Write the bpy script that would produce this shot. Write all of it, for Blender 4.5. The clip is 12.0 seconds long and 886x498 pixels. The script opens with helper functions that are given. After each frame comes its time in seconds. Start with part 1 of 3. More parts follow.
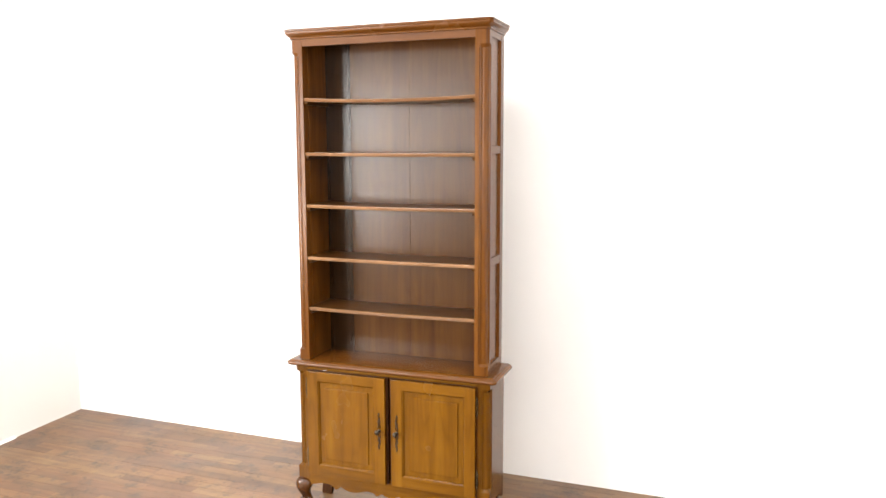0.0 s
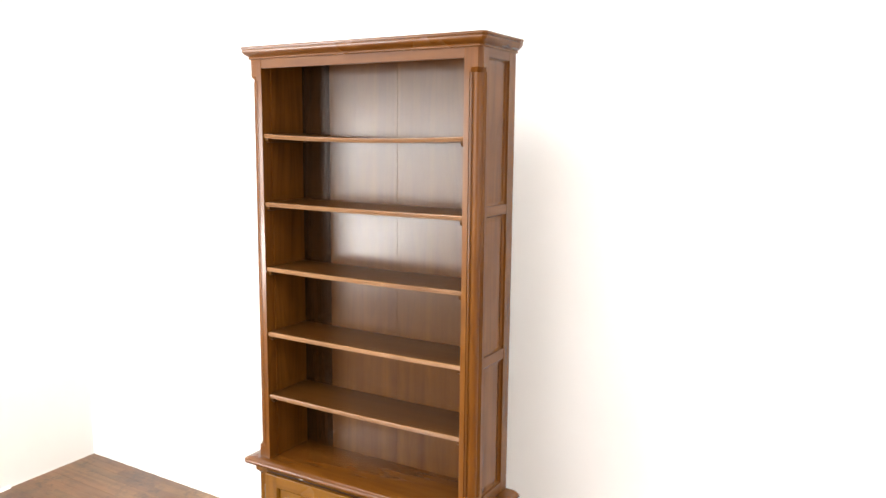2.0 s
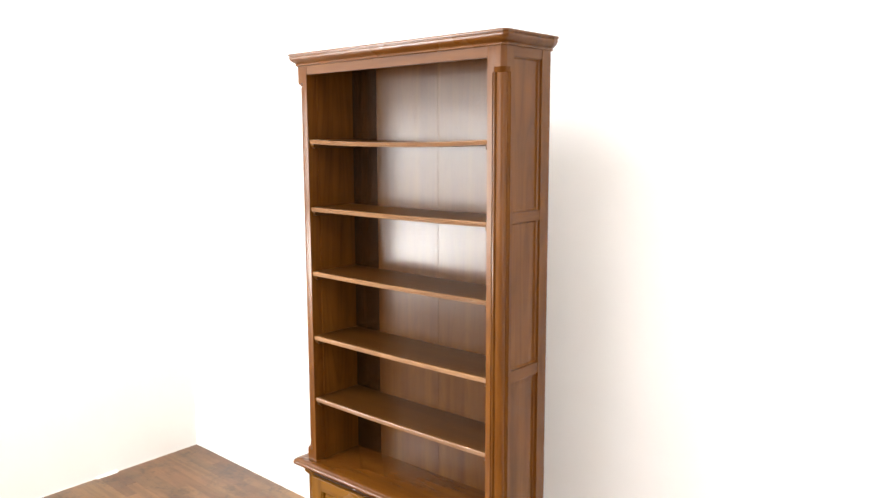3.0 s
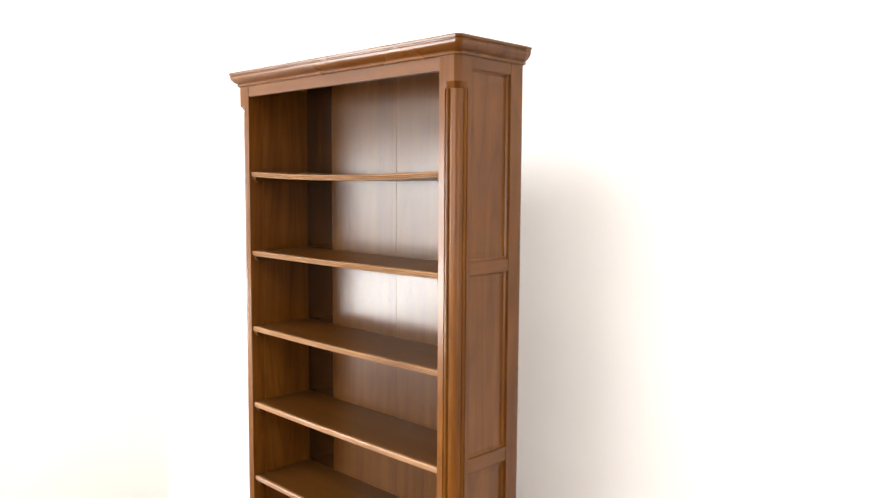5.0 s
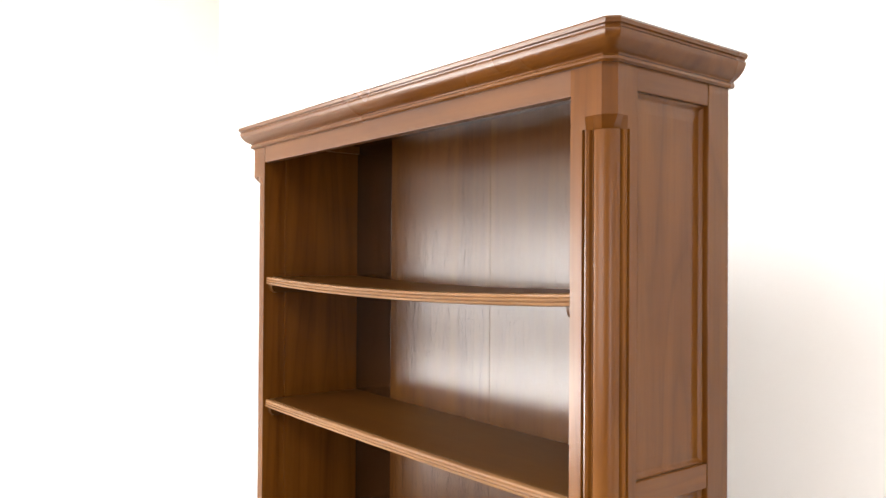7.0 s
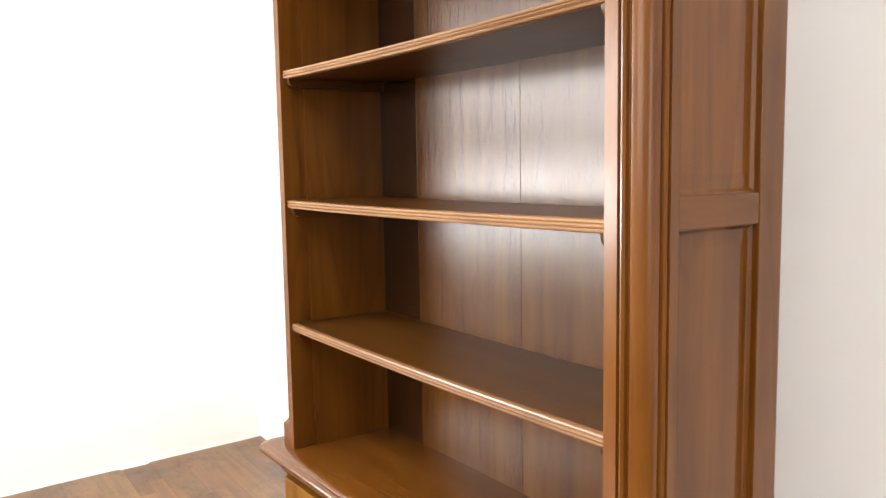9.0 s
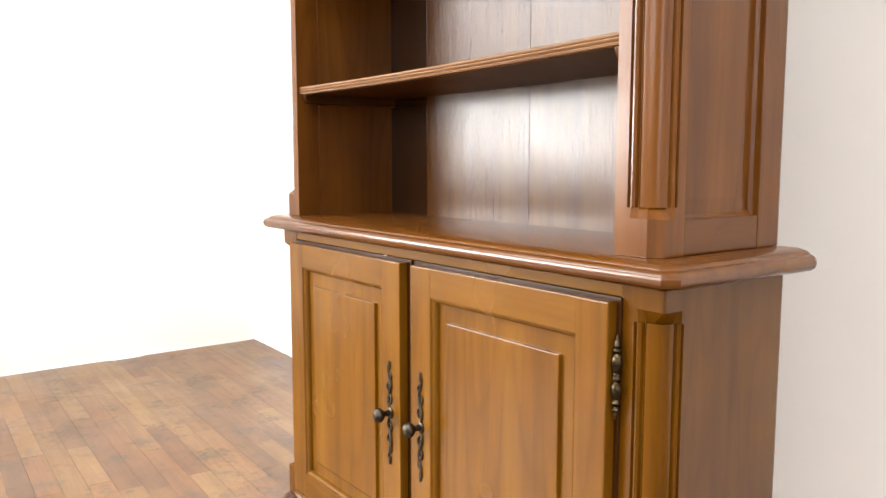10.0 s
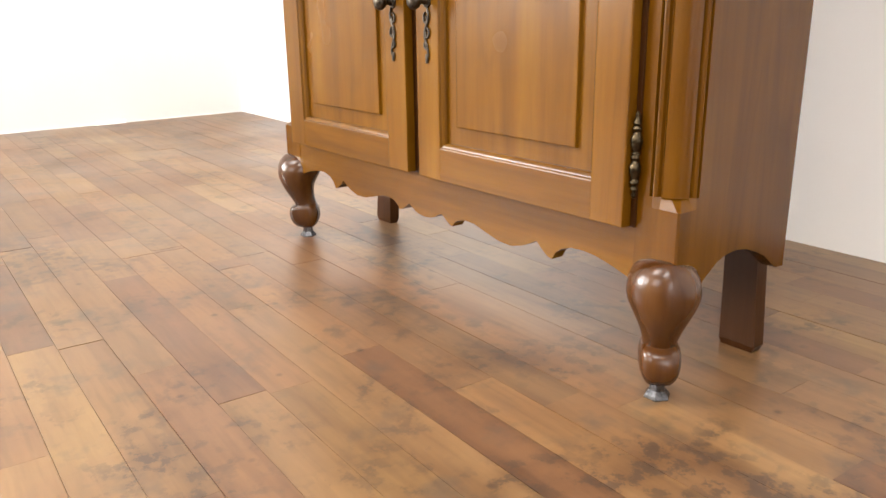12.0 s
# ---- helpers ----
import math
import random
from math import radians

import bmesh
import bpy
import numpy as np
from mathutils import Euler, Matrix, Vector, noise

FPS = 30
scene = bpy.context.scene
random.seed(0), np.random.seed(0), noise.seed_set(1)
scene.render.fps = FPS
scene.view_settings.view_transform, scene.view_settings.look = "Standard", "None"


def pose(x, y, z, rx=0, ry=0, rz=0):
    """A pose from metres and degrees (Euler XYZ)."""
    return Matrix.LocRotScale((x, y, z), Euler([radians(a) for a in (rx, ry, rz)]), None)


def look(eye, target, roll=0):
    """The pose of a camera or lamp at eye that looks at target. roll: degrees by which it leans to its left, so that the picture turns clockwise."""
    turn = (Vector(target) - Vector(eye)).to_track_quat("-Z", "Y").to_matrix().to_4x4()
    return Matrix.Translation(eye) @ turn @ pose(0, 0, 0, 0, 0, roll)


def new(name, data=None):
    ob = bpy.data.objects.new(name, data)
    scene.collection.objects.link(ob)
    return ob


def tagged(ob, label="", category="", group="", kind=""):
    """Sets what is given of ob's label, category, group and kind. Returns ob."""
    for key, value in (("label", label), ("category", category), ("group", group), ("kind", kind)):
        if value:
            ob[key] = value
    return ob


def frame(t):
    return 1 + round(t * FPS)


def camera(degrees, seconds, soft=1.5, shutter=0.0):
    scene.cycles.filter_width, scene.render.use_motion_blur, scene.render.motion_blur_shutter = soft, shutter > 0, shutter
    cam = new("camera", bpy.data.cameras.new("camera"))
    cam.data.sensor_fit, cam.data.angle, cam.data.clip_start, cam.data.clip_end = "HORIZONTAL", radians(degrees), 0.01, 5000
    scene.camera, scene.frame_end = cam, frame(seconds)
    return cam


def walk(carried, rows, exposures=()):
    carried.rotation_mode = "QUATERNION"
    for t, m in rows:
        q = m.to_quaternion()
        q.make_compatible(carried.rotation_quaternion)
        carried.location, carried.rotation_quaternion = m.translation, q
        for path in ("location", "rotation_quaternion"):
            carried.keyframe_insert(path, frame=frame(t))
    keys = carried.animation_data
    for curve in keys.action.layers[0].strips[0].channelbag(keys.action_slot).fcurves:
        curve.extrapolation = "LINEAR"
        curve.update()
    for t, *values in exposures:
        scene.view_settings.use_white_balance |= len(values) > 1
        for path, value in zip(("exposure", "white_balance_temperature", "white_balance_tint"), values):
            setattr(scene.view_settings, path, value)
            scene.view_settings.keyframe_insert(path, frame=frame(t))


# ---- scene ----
cam = camera(59.0, 12.0)
PATH = [
    (0, (1.279, -2.935, 1.623), (0.619, -1.066, 1.354), -0.1),
    (0.5, (1.29, -2.682, 1.721), (0.566, -0.843, 1.416), -0.4),
    (1, (1.299, -2.402, 1.79), (0.496, -0.598, 1.473), -0.1),
    (1.5, (1.328, -2.126, 1.801), (0.443, -0.351, 1.54), 0.9),
    (2, (1.439, -1.945, 1.816), (0.448, -0.233, 1.524), 0.6),
    (2.5, (1.596, -1.787, 1.803), (0.408, -0.202, 1.533), 0.6),
    (2.7, (1.637, -1.737, 1.811), (0.393, -0.195, 1.538), 0.4),
    (4.3, (1.749, -1.465, 1.778), (0.356, -0.055, 1.515), -1.4),
    (4.5, (1.732, -1.409, 1.767), (0.344, 0.011, 1.528), -0.9),
    (5, (1.569, -1.225, 1.788), (0.187, 0.21, 1.613), 0.4),
    (5.5, (1.364, -0.979, 1.812), (-0.072, 0.411, 1.727), 1.6),
    (6, (1.182, -0.763, 1.842), (-0.341, 0.533, 1.813), 1.7),
    (6.5, (1.042, -0.699, 1.858), (-0.501, 0.573, 1.875), 1.0),
    (6.7, (0.997, -0.672, 1.864), (-0.559, 0.584, 1.892), 0.7),
    (8.5, (0.896, -0.571, 1.421), (-0.711, 0.608, 1.251), -1.3),
    (9, (0.907, -0.572, 1.196), (-0.714, 0.58, 0.985), -1.0),
    (9.5, (0.934, -0.608, 0.972), (-0.685, 0.549, 0.768), 0.5),
    (10, (0.932, -0.631, 0.785), (-0.673, 0.543, 0.566), 0.0),
    (10.5, (0.926, -0.646, 0.599), (-0.642, 0.546, 0.25), -1.1),
    (11, (0.94, -0.668, 0.473), (-0.588, 0.523, -0.025), -1.5),
    (11.5, (0.935, -0.665, 0.406), (-0.58, 0.512, -0.157), -0.8),
    (12, (0.912, -0.653, 0.397), (-0.617, 0.498, -0.184), -0.8),
]
walk(cam, [(t, look(eye, target, roll)) for t, eye, target, roll in PATH],
     [(0, -0.04), (6.7, -0.04), (8.5, 0.0), (9.5, 0.14), (10.5, 0.14), (11, 0.06), (12, 0.08)])

# ---- light ----
world = bpy.data.worlds.new("sky")
scene.world = world
world.use_nodes = True
wn = world.node_tree.nodes
sky = wn.new("ShaderNodeTexSky")
sky.sky_type = "NISHITA"
sky.sun_disc = False
sky.sun_elevation, sky.sun_rotation = radians(40), radians(-60)
world.node_tree.links.new(sky.outputs[0], wn["Background"].inputs[0])
wn["Background"].inputs[1].default_value = 0.1


def window_light(name, x, y, z, width, height, watts, turn, spread=180):
    """Daylight that enters through a window's opening."""
    lamp = bpy.data.lights.new(name, "AREA")
    lamp.shape, lamp.size, lamp.size_y, lamp.energy = "RECTANGLE", width, height, watts
    lamp.color = (1.0, 0.985, 0.965)
    lamp.spread = radians(spread)
    ob = new(name, lamp)
    ob.matrix_world = pose(x, y, z, 90, 0, turn)
    return ob


window_light("daylight", -2.50, -2.52, 0.98, 1.70, 0.46, 136, -90)
window_light("daylight", -2.50, -2.52, 1.72, 1.70, 0.56, 86, -90)
window_light("daylight", -1.98, -3.70, 1.75, 0.42, 1.20, 70, 0)
# added fill that brightens the right-hand wall; no window is known there
window_light("daylight", 0.55, -3.70, 1.75, 1.80, 1.20, 52, 0)
window_light("daylight", 4.30, -2.35, 1.45, 1.30, 1.30, 38, 90)

# ceiling lamps
for x, watts in ((-0.9, 80), (1.9, 84)):
    lamp = window_light("ceiling_lamp", x, -1.9, 3.28, 1.3, 1.3, watts, 0)
    lamp.matrix_world = pose(x, -1.9, 3.28)

# ---- materials ----


def material(name):
    m = bpy.data.materials.new(name)
    m.use_nodes = True
    return m, m.node_tree, m.node_tree.nodes["Principled BSDF"]


def node(tree, kind, **values):
    n = tree.nodes.new(kind)
    for key, value in values.items():
        n.inputs[key.replace("_", " ")].default_value = value
    return n


def ramp(tree, source, stops):
    r = tree.nodes.new("ShaderNodeValToRGB")
    while len(r.color_ramp.elements) < len(stops):
        r.color_ramp.elements.new(0.5)
    for e, (at, colour) in zip(r.color_ramp.elements, stops):
        e.position, e.color = at, (*colour, 1)
    tree.links.new(source, r.inputs[0])
    return r.outputs[0]


def mixed(tree, kind, factor, a, b):
    m = tree.nodes.new("ShaderNodeMix")
    m.data_type, m.blend_type = "RGBA", kind
    for value, slot in ((factor, 0), (a, 6), (b, 7)):
        if hasattr(value, "is_linked"):
            tree.links.new(value, m.inputs[slot])
        else:
            m.inputs[slot].default_value = value if slot == 0 else (*value, 1)
    return m.outputs[2]


def shifted(tree, stretch):
    """Object coordinates, moved by a random amount from piece to piece and stretched along the grain."""
    co = tree.nodes.new("ShaderNodeTexCoord")
    info = tree.nodes.new("ShaderNodeObjectInfo")
    mul = tree.nodes.new("ShaderNodeMath")
    mul.operation = "MULTIPLY"
    mul.inputs[1].default_value = 37.0
    tree.links.new(info.outputs["Random"], mul.inputs[0])
    add = tree.nodes.new("ShaderNodeVectorMath")
    add.operation = "ADD"
    tree.links.new(co.outputs["Object"], add.inputs[0])
    tree.links.new(mul.outputs[0], add.inputs[1])
    mp = tree.nodes.new("ShaderNodeMapping")
    mp.inputs["Scale"].default_value = stretch
    tree.links.new(add.outputs[0], mp.inputs[0])
    return mp.outputs[0], info.outputs["Random"], co.outputs["Object"]


def wood(name, along, dark=(0.083, 0.0295, 0.0012), mid=(0.108, 0.0425, 0.0015), light=(0.130, 0.0545, 0.0024), rough=0.18, relief=0.08, pores=0.5, gloss=0.25, draw=0.06, fineness=190.0, rings=0.3, cockled=False):
    """Stained, lacquered oak; along: the axis of the grain."""
    m, tree, bsdf = material(name)
    s = [1.0, 1.0, 1.0]
    s["xyz".index(along)] = draw
    co, rnd, plain = shifted(tree, s)
    figure = node(tree, "ShaderNodeTexNoise", Scale=20.0, Detail=5.0, Roughness=0.58, Distortion=0.15)
    fine = node(tree, "ShaderNodeTexNoise", Scale=fineness, Detail=4.0, Roughness=0.65)
    broad = node(tree, "ShaderNodeTexNoise", Scale=3.5, Detail=3.0, Roughness=0.6)
    for n in (figure, fine):
        tree.links.new(co, n.inputs["Vector"])
    tree.links.new(plain, broad.inputs["Vector"])
    c1 = ramp(tree, figure.outputs[0], ((0.28, dark), (0.5, mid), (0.72, light)))
    c2 = ramp(tree, fine.outputs[0], ((0.36, (0.70, 0.64, 0.58)), (0.52, (1, 1, 1))))
    c3 = ramp(tree, broad.outputs[0], ((0.3, (0.82, 0.76, 0.72)), (0.7, (1.08, 1.06, 1.0))))
    c = mixed(tree, "MULTIPLY", 0.4 * pores, c1, c2)
    c = mixed(tree, "MULTIPLY", 1.0, c, c3)
    stretch = [1.0, 1.0, 1.0]
    stretch["xyz".index(along)] = 0.13
    long_co = shifted(tree, stretch)[0]
    # growth rings: the level lines of a slow noise, drawn out along the grain
    slow = node(tree, "ShaderNodeTexNoise", Scale=9.0, Detail=1.0, Roughness=0.4, Distortion=0.2)
    tree.links.new(long_co, slow.inputs["Vector"])
    count = tree.nodes.new("ShaderNodeMath")
    count.operation = "MULTIPLY"
    count.inputs[1].default_value = 11.0
    tree.links.new(slow.outputs[0], count.inputs[0])
    cycle = tree.nodes.new("ShaderNodeMath")
    cycle.operation = "FRACT"
    tree.links.new(count.outputs[0], cycle.inputs[0])
    line = ramp(tree, cycle.outputs[0], ((0.0, (0.70, 0.63, 0.56)), (0.16, (0.90, 0.87, 0.83)), (0.55, (1.06, 1.06, 1.05)), (0.86, (1.0, 0.99, 0.98)), (1.0, (0.70, 0.63, 0.56))))
    c = mixed(tree, "MULTIPLY", rings, c, line)
    tone = ramp(tree, rnd, ((0.0, (0.90, 0.88, 0.86)), (1.0, (1.08, 1.08, 1.06))))
    c = mixed(tree, "MULTIPLY", 1.0, c, tone)
    tree.links.new(c, bsdf.inputs["Base Color"])
    bsdf.inputs["Specular IOR Level"].default_value = gloss
    r = tree.nodes.new("ShaderNodeMapRange")
    r.inputs["To Min"].default_value, r.inputs["To Max"].default_value = rough - 0.05, rough + 0.12
    tree.links.new(broad.outputs[0], r.inputs[0])
    tree.links.new(r.outputs[0], bsdf.inputs["Roughness"])
    bump = tree.nodes.new("ShaderNodeBump")
    bump.inputs["Strength"].default_value, bump.inputs["Distance"].default_value = relief, 0.0015
    tree.links.new(fine.outputs[0], bump.inputs["Height"])
    if cockled:  # thin boards that have cockled a little
        wavy = node(tree, "ShaderNodeTexNoise", Scale=16.0, Detail=2.0, Roughness=0.5)
        tree.links.new(plain, wavy.inputs["Vector"])
        cockle = tree.nodes.new("ShaderNodeBump")
        cockle.inputs["Strength"].default_value, cockle.inputs["Distance"].default_value = 0.07, 0.002
        tree.links.new(wavy.outputs[0], cockle.inputs["Height"])
        tree.links.new(cockle.outputs[0], bump.inputs["Normal"])
    tree.links.new(bump.outputs[0], bsdf.inputs["Normal"])
    return m


WOOD_Z = wood("oak_upright_grain", "z")
WOOD_X = wood("oak_level_grain", "x")
OLIVE = dict(dark=(0.099, 0.0395, 0.0024), mid=(0.136, 0.0580, 0.0034), light=(0.170, 0.0790, 0.0058), gloss=0.22, rough=0.22)
DOOR_Z = wood("door_oak_upright_grain", "z", **OLIVE)
DOOR_X = wood("door_oak_level_grain", "x", **OLIVE)
DOOR_PANEL = wood("door_panel_oak", "z", rings=0.35, **OLIVE)
# shelf and bearer oak, darkened to paint in the shade inside the case
SHADED = dict(dark=(0.044, 0.0165, 0.0030), mid=(0.060, 0.0235, 0.0042), light=(0.076, 0.032, 0.0060))
RED = dict(dark=(0.080, 0.0265, 0.0036), mid=(0.105, 0.0375, 0.0052), light=(0.128, 0.0490, 0.0072), gloss=0.25)
UPPER_Z = wood("upper_oak_upright_grain", "z", rings=0.45, **RED)
UPPER_X = wood("upper_oak_level_grain", "x", **RED)
RAIL_X = wood("dull_rail_oak", "x", rough=0.42, **RED)
CORNICE_X = wood("cornice_oak", "x", rough=0.24, **dict(RED, gloss=0.32))
MOULD_X = wood("polished_moulding_oak", "x", rough=0.20, **dict(RED, gloss=0.46))
UPPER_Y = wood("upper_oak_deep_grain", "y", **RED)
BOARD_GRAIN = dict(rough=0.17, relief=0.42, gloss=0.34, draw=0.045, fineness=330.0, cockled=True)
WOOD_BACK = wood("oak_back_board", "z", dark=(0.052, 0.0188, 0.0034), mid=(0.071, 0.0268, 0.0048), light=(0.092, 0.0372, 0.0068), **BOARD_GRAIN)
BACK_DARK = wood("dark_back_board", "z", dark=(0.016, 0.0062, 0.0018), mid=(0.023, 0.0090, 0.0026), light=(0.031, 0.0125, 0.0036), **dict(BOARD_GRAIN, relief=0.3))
EDGE_X = wood("shelf_edge_oak", "x", dark=(0.150, 0.074, 0.0320), mid=(0.205, 0.110, 0.0520), light=(0.265, 0.150, 0.0760), gloss=0.50, rough=0.2)
WOOD_SHELF = wood("shaded_oak_shelf", "x", rough=0.32, gloss=0.12, **SHADED)
WOOD_SHELF_Y = wood("shaded_oak_bearer", "y", rough=0.26, gloss=0.14, **SHADED)
WOOD_LEG = wood("turned_leg_wood", "z", dark=(0.034, 0.0105, 0.0018), mid=(0.063, 0.0215, 0.0030), light=(0.106, 0.0415, 0.0056), rough=0.17, relief=0.06, gloss=0.45, rings=0.4)
# wood darkened to hold the shade under the base and round the doors
SHADE_WOOD = wood("shade_toned_dark_wood", "z", rough=0.28, gloss=0.14, dark=(0.026, 0.0090, 0.0024), mid=(0.038, 0.0135, 0.0034), light=(0.052, 0.0195, 0.0048))


def metal(name, colour, rough):
    m, tree, bsdf = material(name)
    co = tree.nodes.new("ShaderNodeTexCoord")
    n = node(tree, "ShaderNodeTexNoise", Scale=160.0, Detail=3.0)
    tree.links.new(co.outputs["Object"], n.inputs["Vector"])
    dark = tuple(v * 0.35 for v in colour)
    tree.links.new(ramp(tree, n.outputs[0], ((0.35, dark), (0.65, colour))), bsdf.inputs["Base Color"])
    bsdf.inputs["Metallic"].default_value = 1.0
    bsdf.inputs["Roughness"].default_value = rough
    return m


BRONZE = metal("aged_bronze", (0.085, 0.070, 0.055), 0.38)
BRASS = metal("tarnished_brass", (0.075, 0.055, 0.032), 0.30)
STEEL = metal("steel_glide", (0.14, 0.14, 0.15), 0.25)


def plaster(name, colour):
    m, tree, bsdf = material(name)
    co = tree.nodes.new("ShaderNodeTexCoord")
    big = node(tree, "ShaderNodeTexNoise", Scale=1.3, Detail=4.0, Roughness=0.6)
    small = node(tree, "ShaderNodeTexNoise", Scale=45.0, Detail=5.0, Roughness=0.6)
    for n in (big, small):
        tree.links.new(co.outputs["Object"], n.inputs["Vector"])
    shade = tuple(v * 0.95 for v in colour)
    c = ramp(tree, big.outputs[0], ((0.3, shade), (0.7, colour)))
    tree.links.new(c, bsdf.inputs["Base Color"])
    bsdf.inputs["Roughness"].default_value = 0.75
    bump = tree.nodes.new("ShaderNodeBump")
    bump.inputs["Strength"].default_value, bump.inputs["Distance"].default_value = 0.12, 0.004
    tree.links.new(small.outputs[0], bump.inputs["Height"])
    tree.links.new(bump.outputs[0], bsdf.inputs["Normal"])
    return m


WALL_PAINT = plaster("white_wall_paint", (0.915, 0.918, 0.93))
WALL_CREAM = plaster("cream_white_plaster", (0.80, 0.794, 0.766))
# colour made up for the unseen south wall, to dim its reflection
UNSEEN_OCHRE = plaster("unseen_ochre_tint", (0.54, 0.46, 0.34))
CEILING_PAINT = plaster("white_ceiling_paint", (0.85, 0.85, 0.84))


def boards(name, island, low=0.0, high=1.0):
    """Worn, varnished floor boards, each with a tone of its own."""
    m, tree, bsdf = material(name)
    co, rnd, plain = shifted(tree, (0.10, 1.0, 1.0))
    geo = tree.nodes.new("ShaderNodeNewGeometry")
    span = tree.nodes.new("ShaderNodeMapRange")
    span.inputs["To Min"].default_value, span.inputs["To Max"].default_value = low, high
    tree.links.new(geo.outputs["Random Per Island"] if island else rnd, span.inputs[0])
    own = span.outputs[0]
    figure = node(tree, "ShaderNodeTexNoise", Scale=26.0, Detail=6.0, Roughness=0.6, Distortion=0.0)
    fine = node(tree, "ShaderNodeTexNoise", Scale=110.0, Detail=2.0, Roughness=0.5)
    for n in (figure, fine):
        tree.links.new(co, n.inputs["Vector"])
    world_at = geo.outputs["Position"]
    stain = node(tree, "ShaderNodeTexNoise", Scale=5.5, Detail=5.0, Roughness=0.62)
    spots = node(tree, "ShaderNodeTexVoronoi", Scale=11.0)
    vein = node(tree, "ShaderNodeTexNoise", Scale=30.0, Detail=3.0, Roughness=0.55)
    tree.links.new(co, vein.inputs["Vector"])
    wear = node(tree, "ShaderNodeTexNoise", Scale=2.2, Detail=3.0, Roughness=0.5)
    for n in (stain, spots, wear):
        tree.links.new(world_at, n.inputs["Vector"])
    drift = tree.nodes.new("ShaderNodeMath")
    drift.operation = "MULTIPLY_ADD"
    drift.inputs[1].default_value, drift.inputs[2].default_value = 0.7, -0.35
    patch = node(tree, "ShaderNodeTexNoise", Scale=9.0, Detail=4.0, Roughness=0.6)
    tree.links.new(world_at, patch.inputs["Vector"])
    tree.links.new(patch.outputs[0], drift.inputs[0])
    total = tree.nodes.new("ShaderNodeMath")
    total.operation, total.use_clamp = "ADD", True
    tree.links.new(own, total.inputs[0])
    tree.links.new(drift.outputs[0], total.inputs[1])
    tone = ramp(tree, total.outputs[0], ((0.0, (0.094, 0.043, 0.019)), (0.25, (0.129, 0.064, 0.027)), (0.5, (0.158, 0.082, 0.033)), (0.8, (0.188, 0.103, 0.041)), (1.0, (0.222, 0.131, 0.050))))
    hue = tree.nodes.new("ShaderNodeMath")
    hue.operation = "MULTIPLY"
    hue.inputs[1].default_value = 5.3
    tree.links.new(own, hue.inputs[0])
    part_of = tree.nodes.new("ShaderNodeMath")
    part_of.operation = "FRACT"
    tree.links.new(hue.outputs[0], part_of.inputs[0])
    tint = ramp(tree, part_of.outputs[0], ((0.0, (1.03, 0.95, 0.92)), (0.5, (1.0, 1.0, 1.0)), (1.0, (0.99, 1.02, 0.97))))
    tone = mixed(tree, "MULTIPLY", 1.0, tone, tint)
    grain = ramp(tree, figure.outputs[0], ((0.25, (0.80, 0.76, 0.72)), (0.6, (1.04, 1.03, 1.02))))
    c = mixed(tree, "MULTIPLY", 1.0, tone, grain)
    streak = ramp(tree, fine.outputs[0], ((0.35, (0.72, 0.68, 0.64)), (0.5, (1, 1, 1))))
    c = mixed(tree, "MULTIPLY", 0.4, c, streak)
    dirt = ramp(tree, stain.outputs[0], ((0.53, (1, 1, 1)), (0.70, (0.62, 0.58, 0.56))))
    c = mixed(tree, "MULTIPLY", 1.0, c, dirt)
    marks = ramp(tree, spots.outputs["Distance"], ((0.028, (0.30, 0.24, 0.20)), (0.070, (1, 1, 1))))
    c = mixed(tree, "MULTIPLY", 0.85, c, marks)
    veins = ramp(tree, vein.outputs[0], ((0.36, (0.62, 0.55, 0.50)), (0.50, (1.0, 1.0, 1.0)), (0.68, (1.16, 1.18, 1.16))))
    c = mixed(tree, "MULTIPLY", 0.45, c, veins)
    smudge = node(tree, "ShaderNodeTexNoise", Scale=13.0, Detail=4.0, Roughness=0.6)
    tree.links.new(world_at, smudge.inputs["Vector"])
    grey = ramp(tree, smudge.outputs[0], ((0.57, (0, 0, 0)), (0.74, (0.7, 0.7, 0.7))))
    c = mixed(tree, "MIX", grey, c, (0.055, 0.040, 0.030))
    blot = node(tree, "ShaderNodeTexNoise", Scale=48.0, Detail=4.0, Roughness=0.65)
    tree.links.new(world_at, blot.inputs["Vector"])
    blots = ramp(tree, blot.outputs[0], ((0.51, (0, 0, 0)), (0.59, (1, 1, 1))))
    where = ramp(tree, stain.outputs[0], ((0.46, (0, 0, 0)), (0.62, (0.80, 0.80, 0.80))))
    c = mixed(tree, "MIX", mixed(tree, "MULTIPLY", 1.0, blots, where), c, (0.042, 0.024, 0.015))
    tree.links.new(c, bsdf.inputs["Base Color"])
    bsdf.inputs["Specular IOR Level"].default_value = 0.68
    r = tree.nodes.new("ShaderNodeMapRange")
    r.inputs["From Min"].default_value, r.inputs["From Max"].default_value = 0.3, 0.7
    r.inputs["To Min"].default_value, r.inputs["To Max"].default_value = 0.29, 0.46
    tree.links.new(wear.outputs[0], r.inputs[0])
    tree.links.new(r.outputs[0], bsdf.inputs["Roughness"])
    bump = tree.nodes.new("ShaderNodeBump")
    bump.inputs["Strength"].default_value, bump.inputs["Distance"].default_value = 0.04, 0.001
    tree.links.new(fine.outputs[0], bump.inputs["Height"])
    tree.links.new(bump.outputs[0], bsdf.inputs["Normal"])
    return m


BOARD_TONES = [boards("dark_floor_board_wood", False, 0.10, 0.36), boards("brown_floor_board_wood", False, 0.36, 0.68), boards("pale_floor_board_wood", False, 0.64, 0.90)]
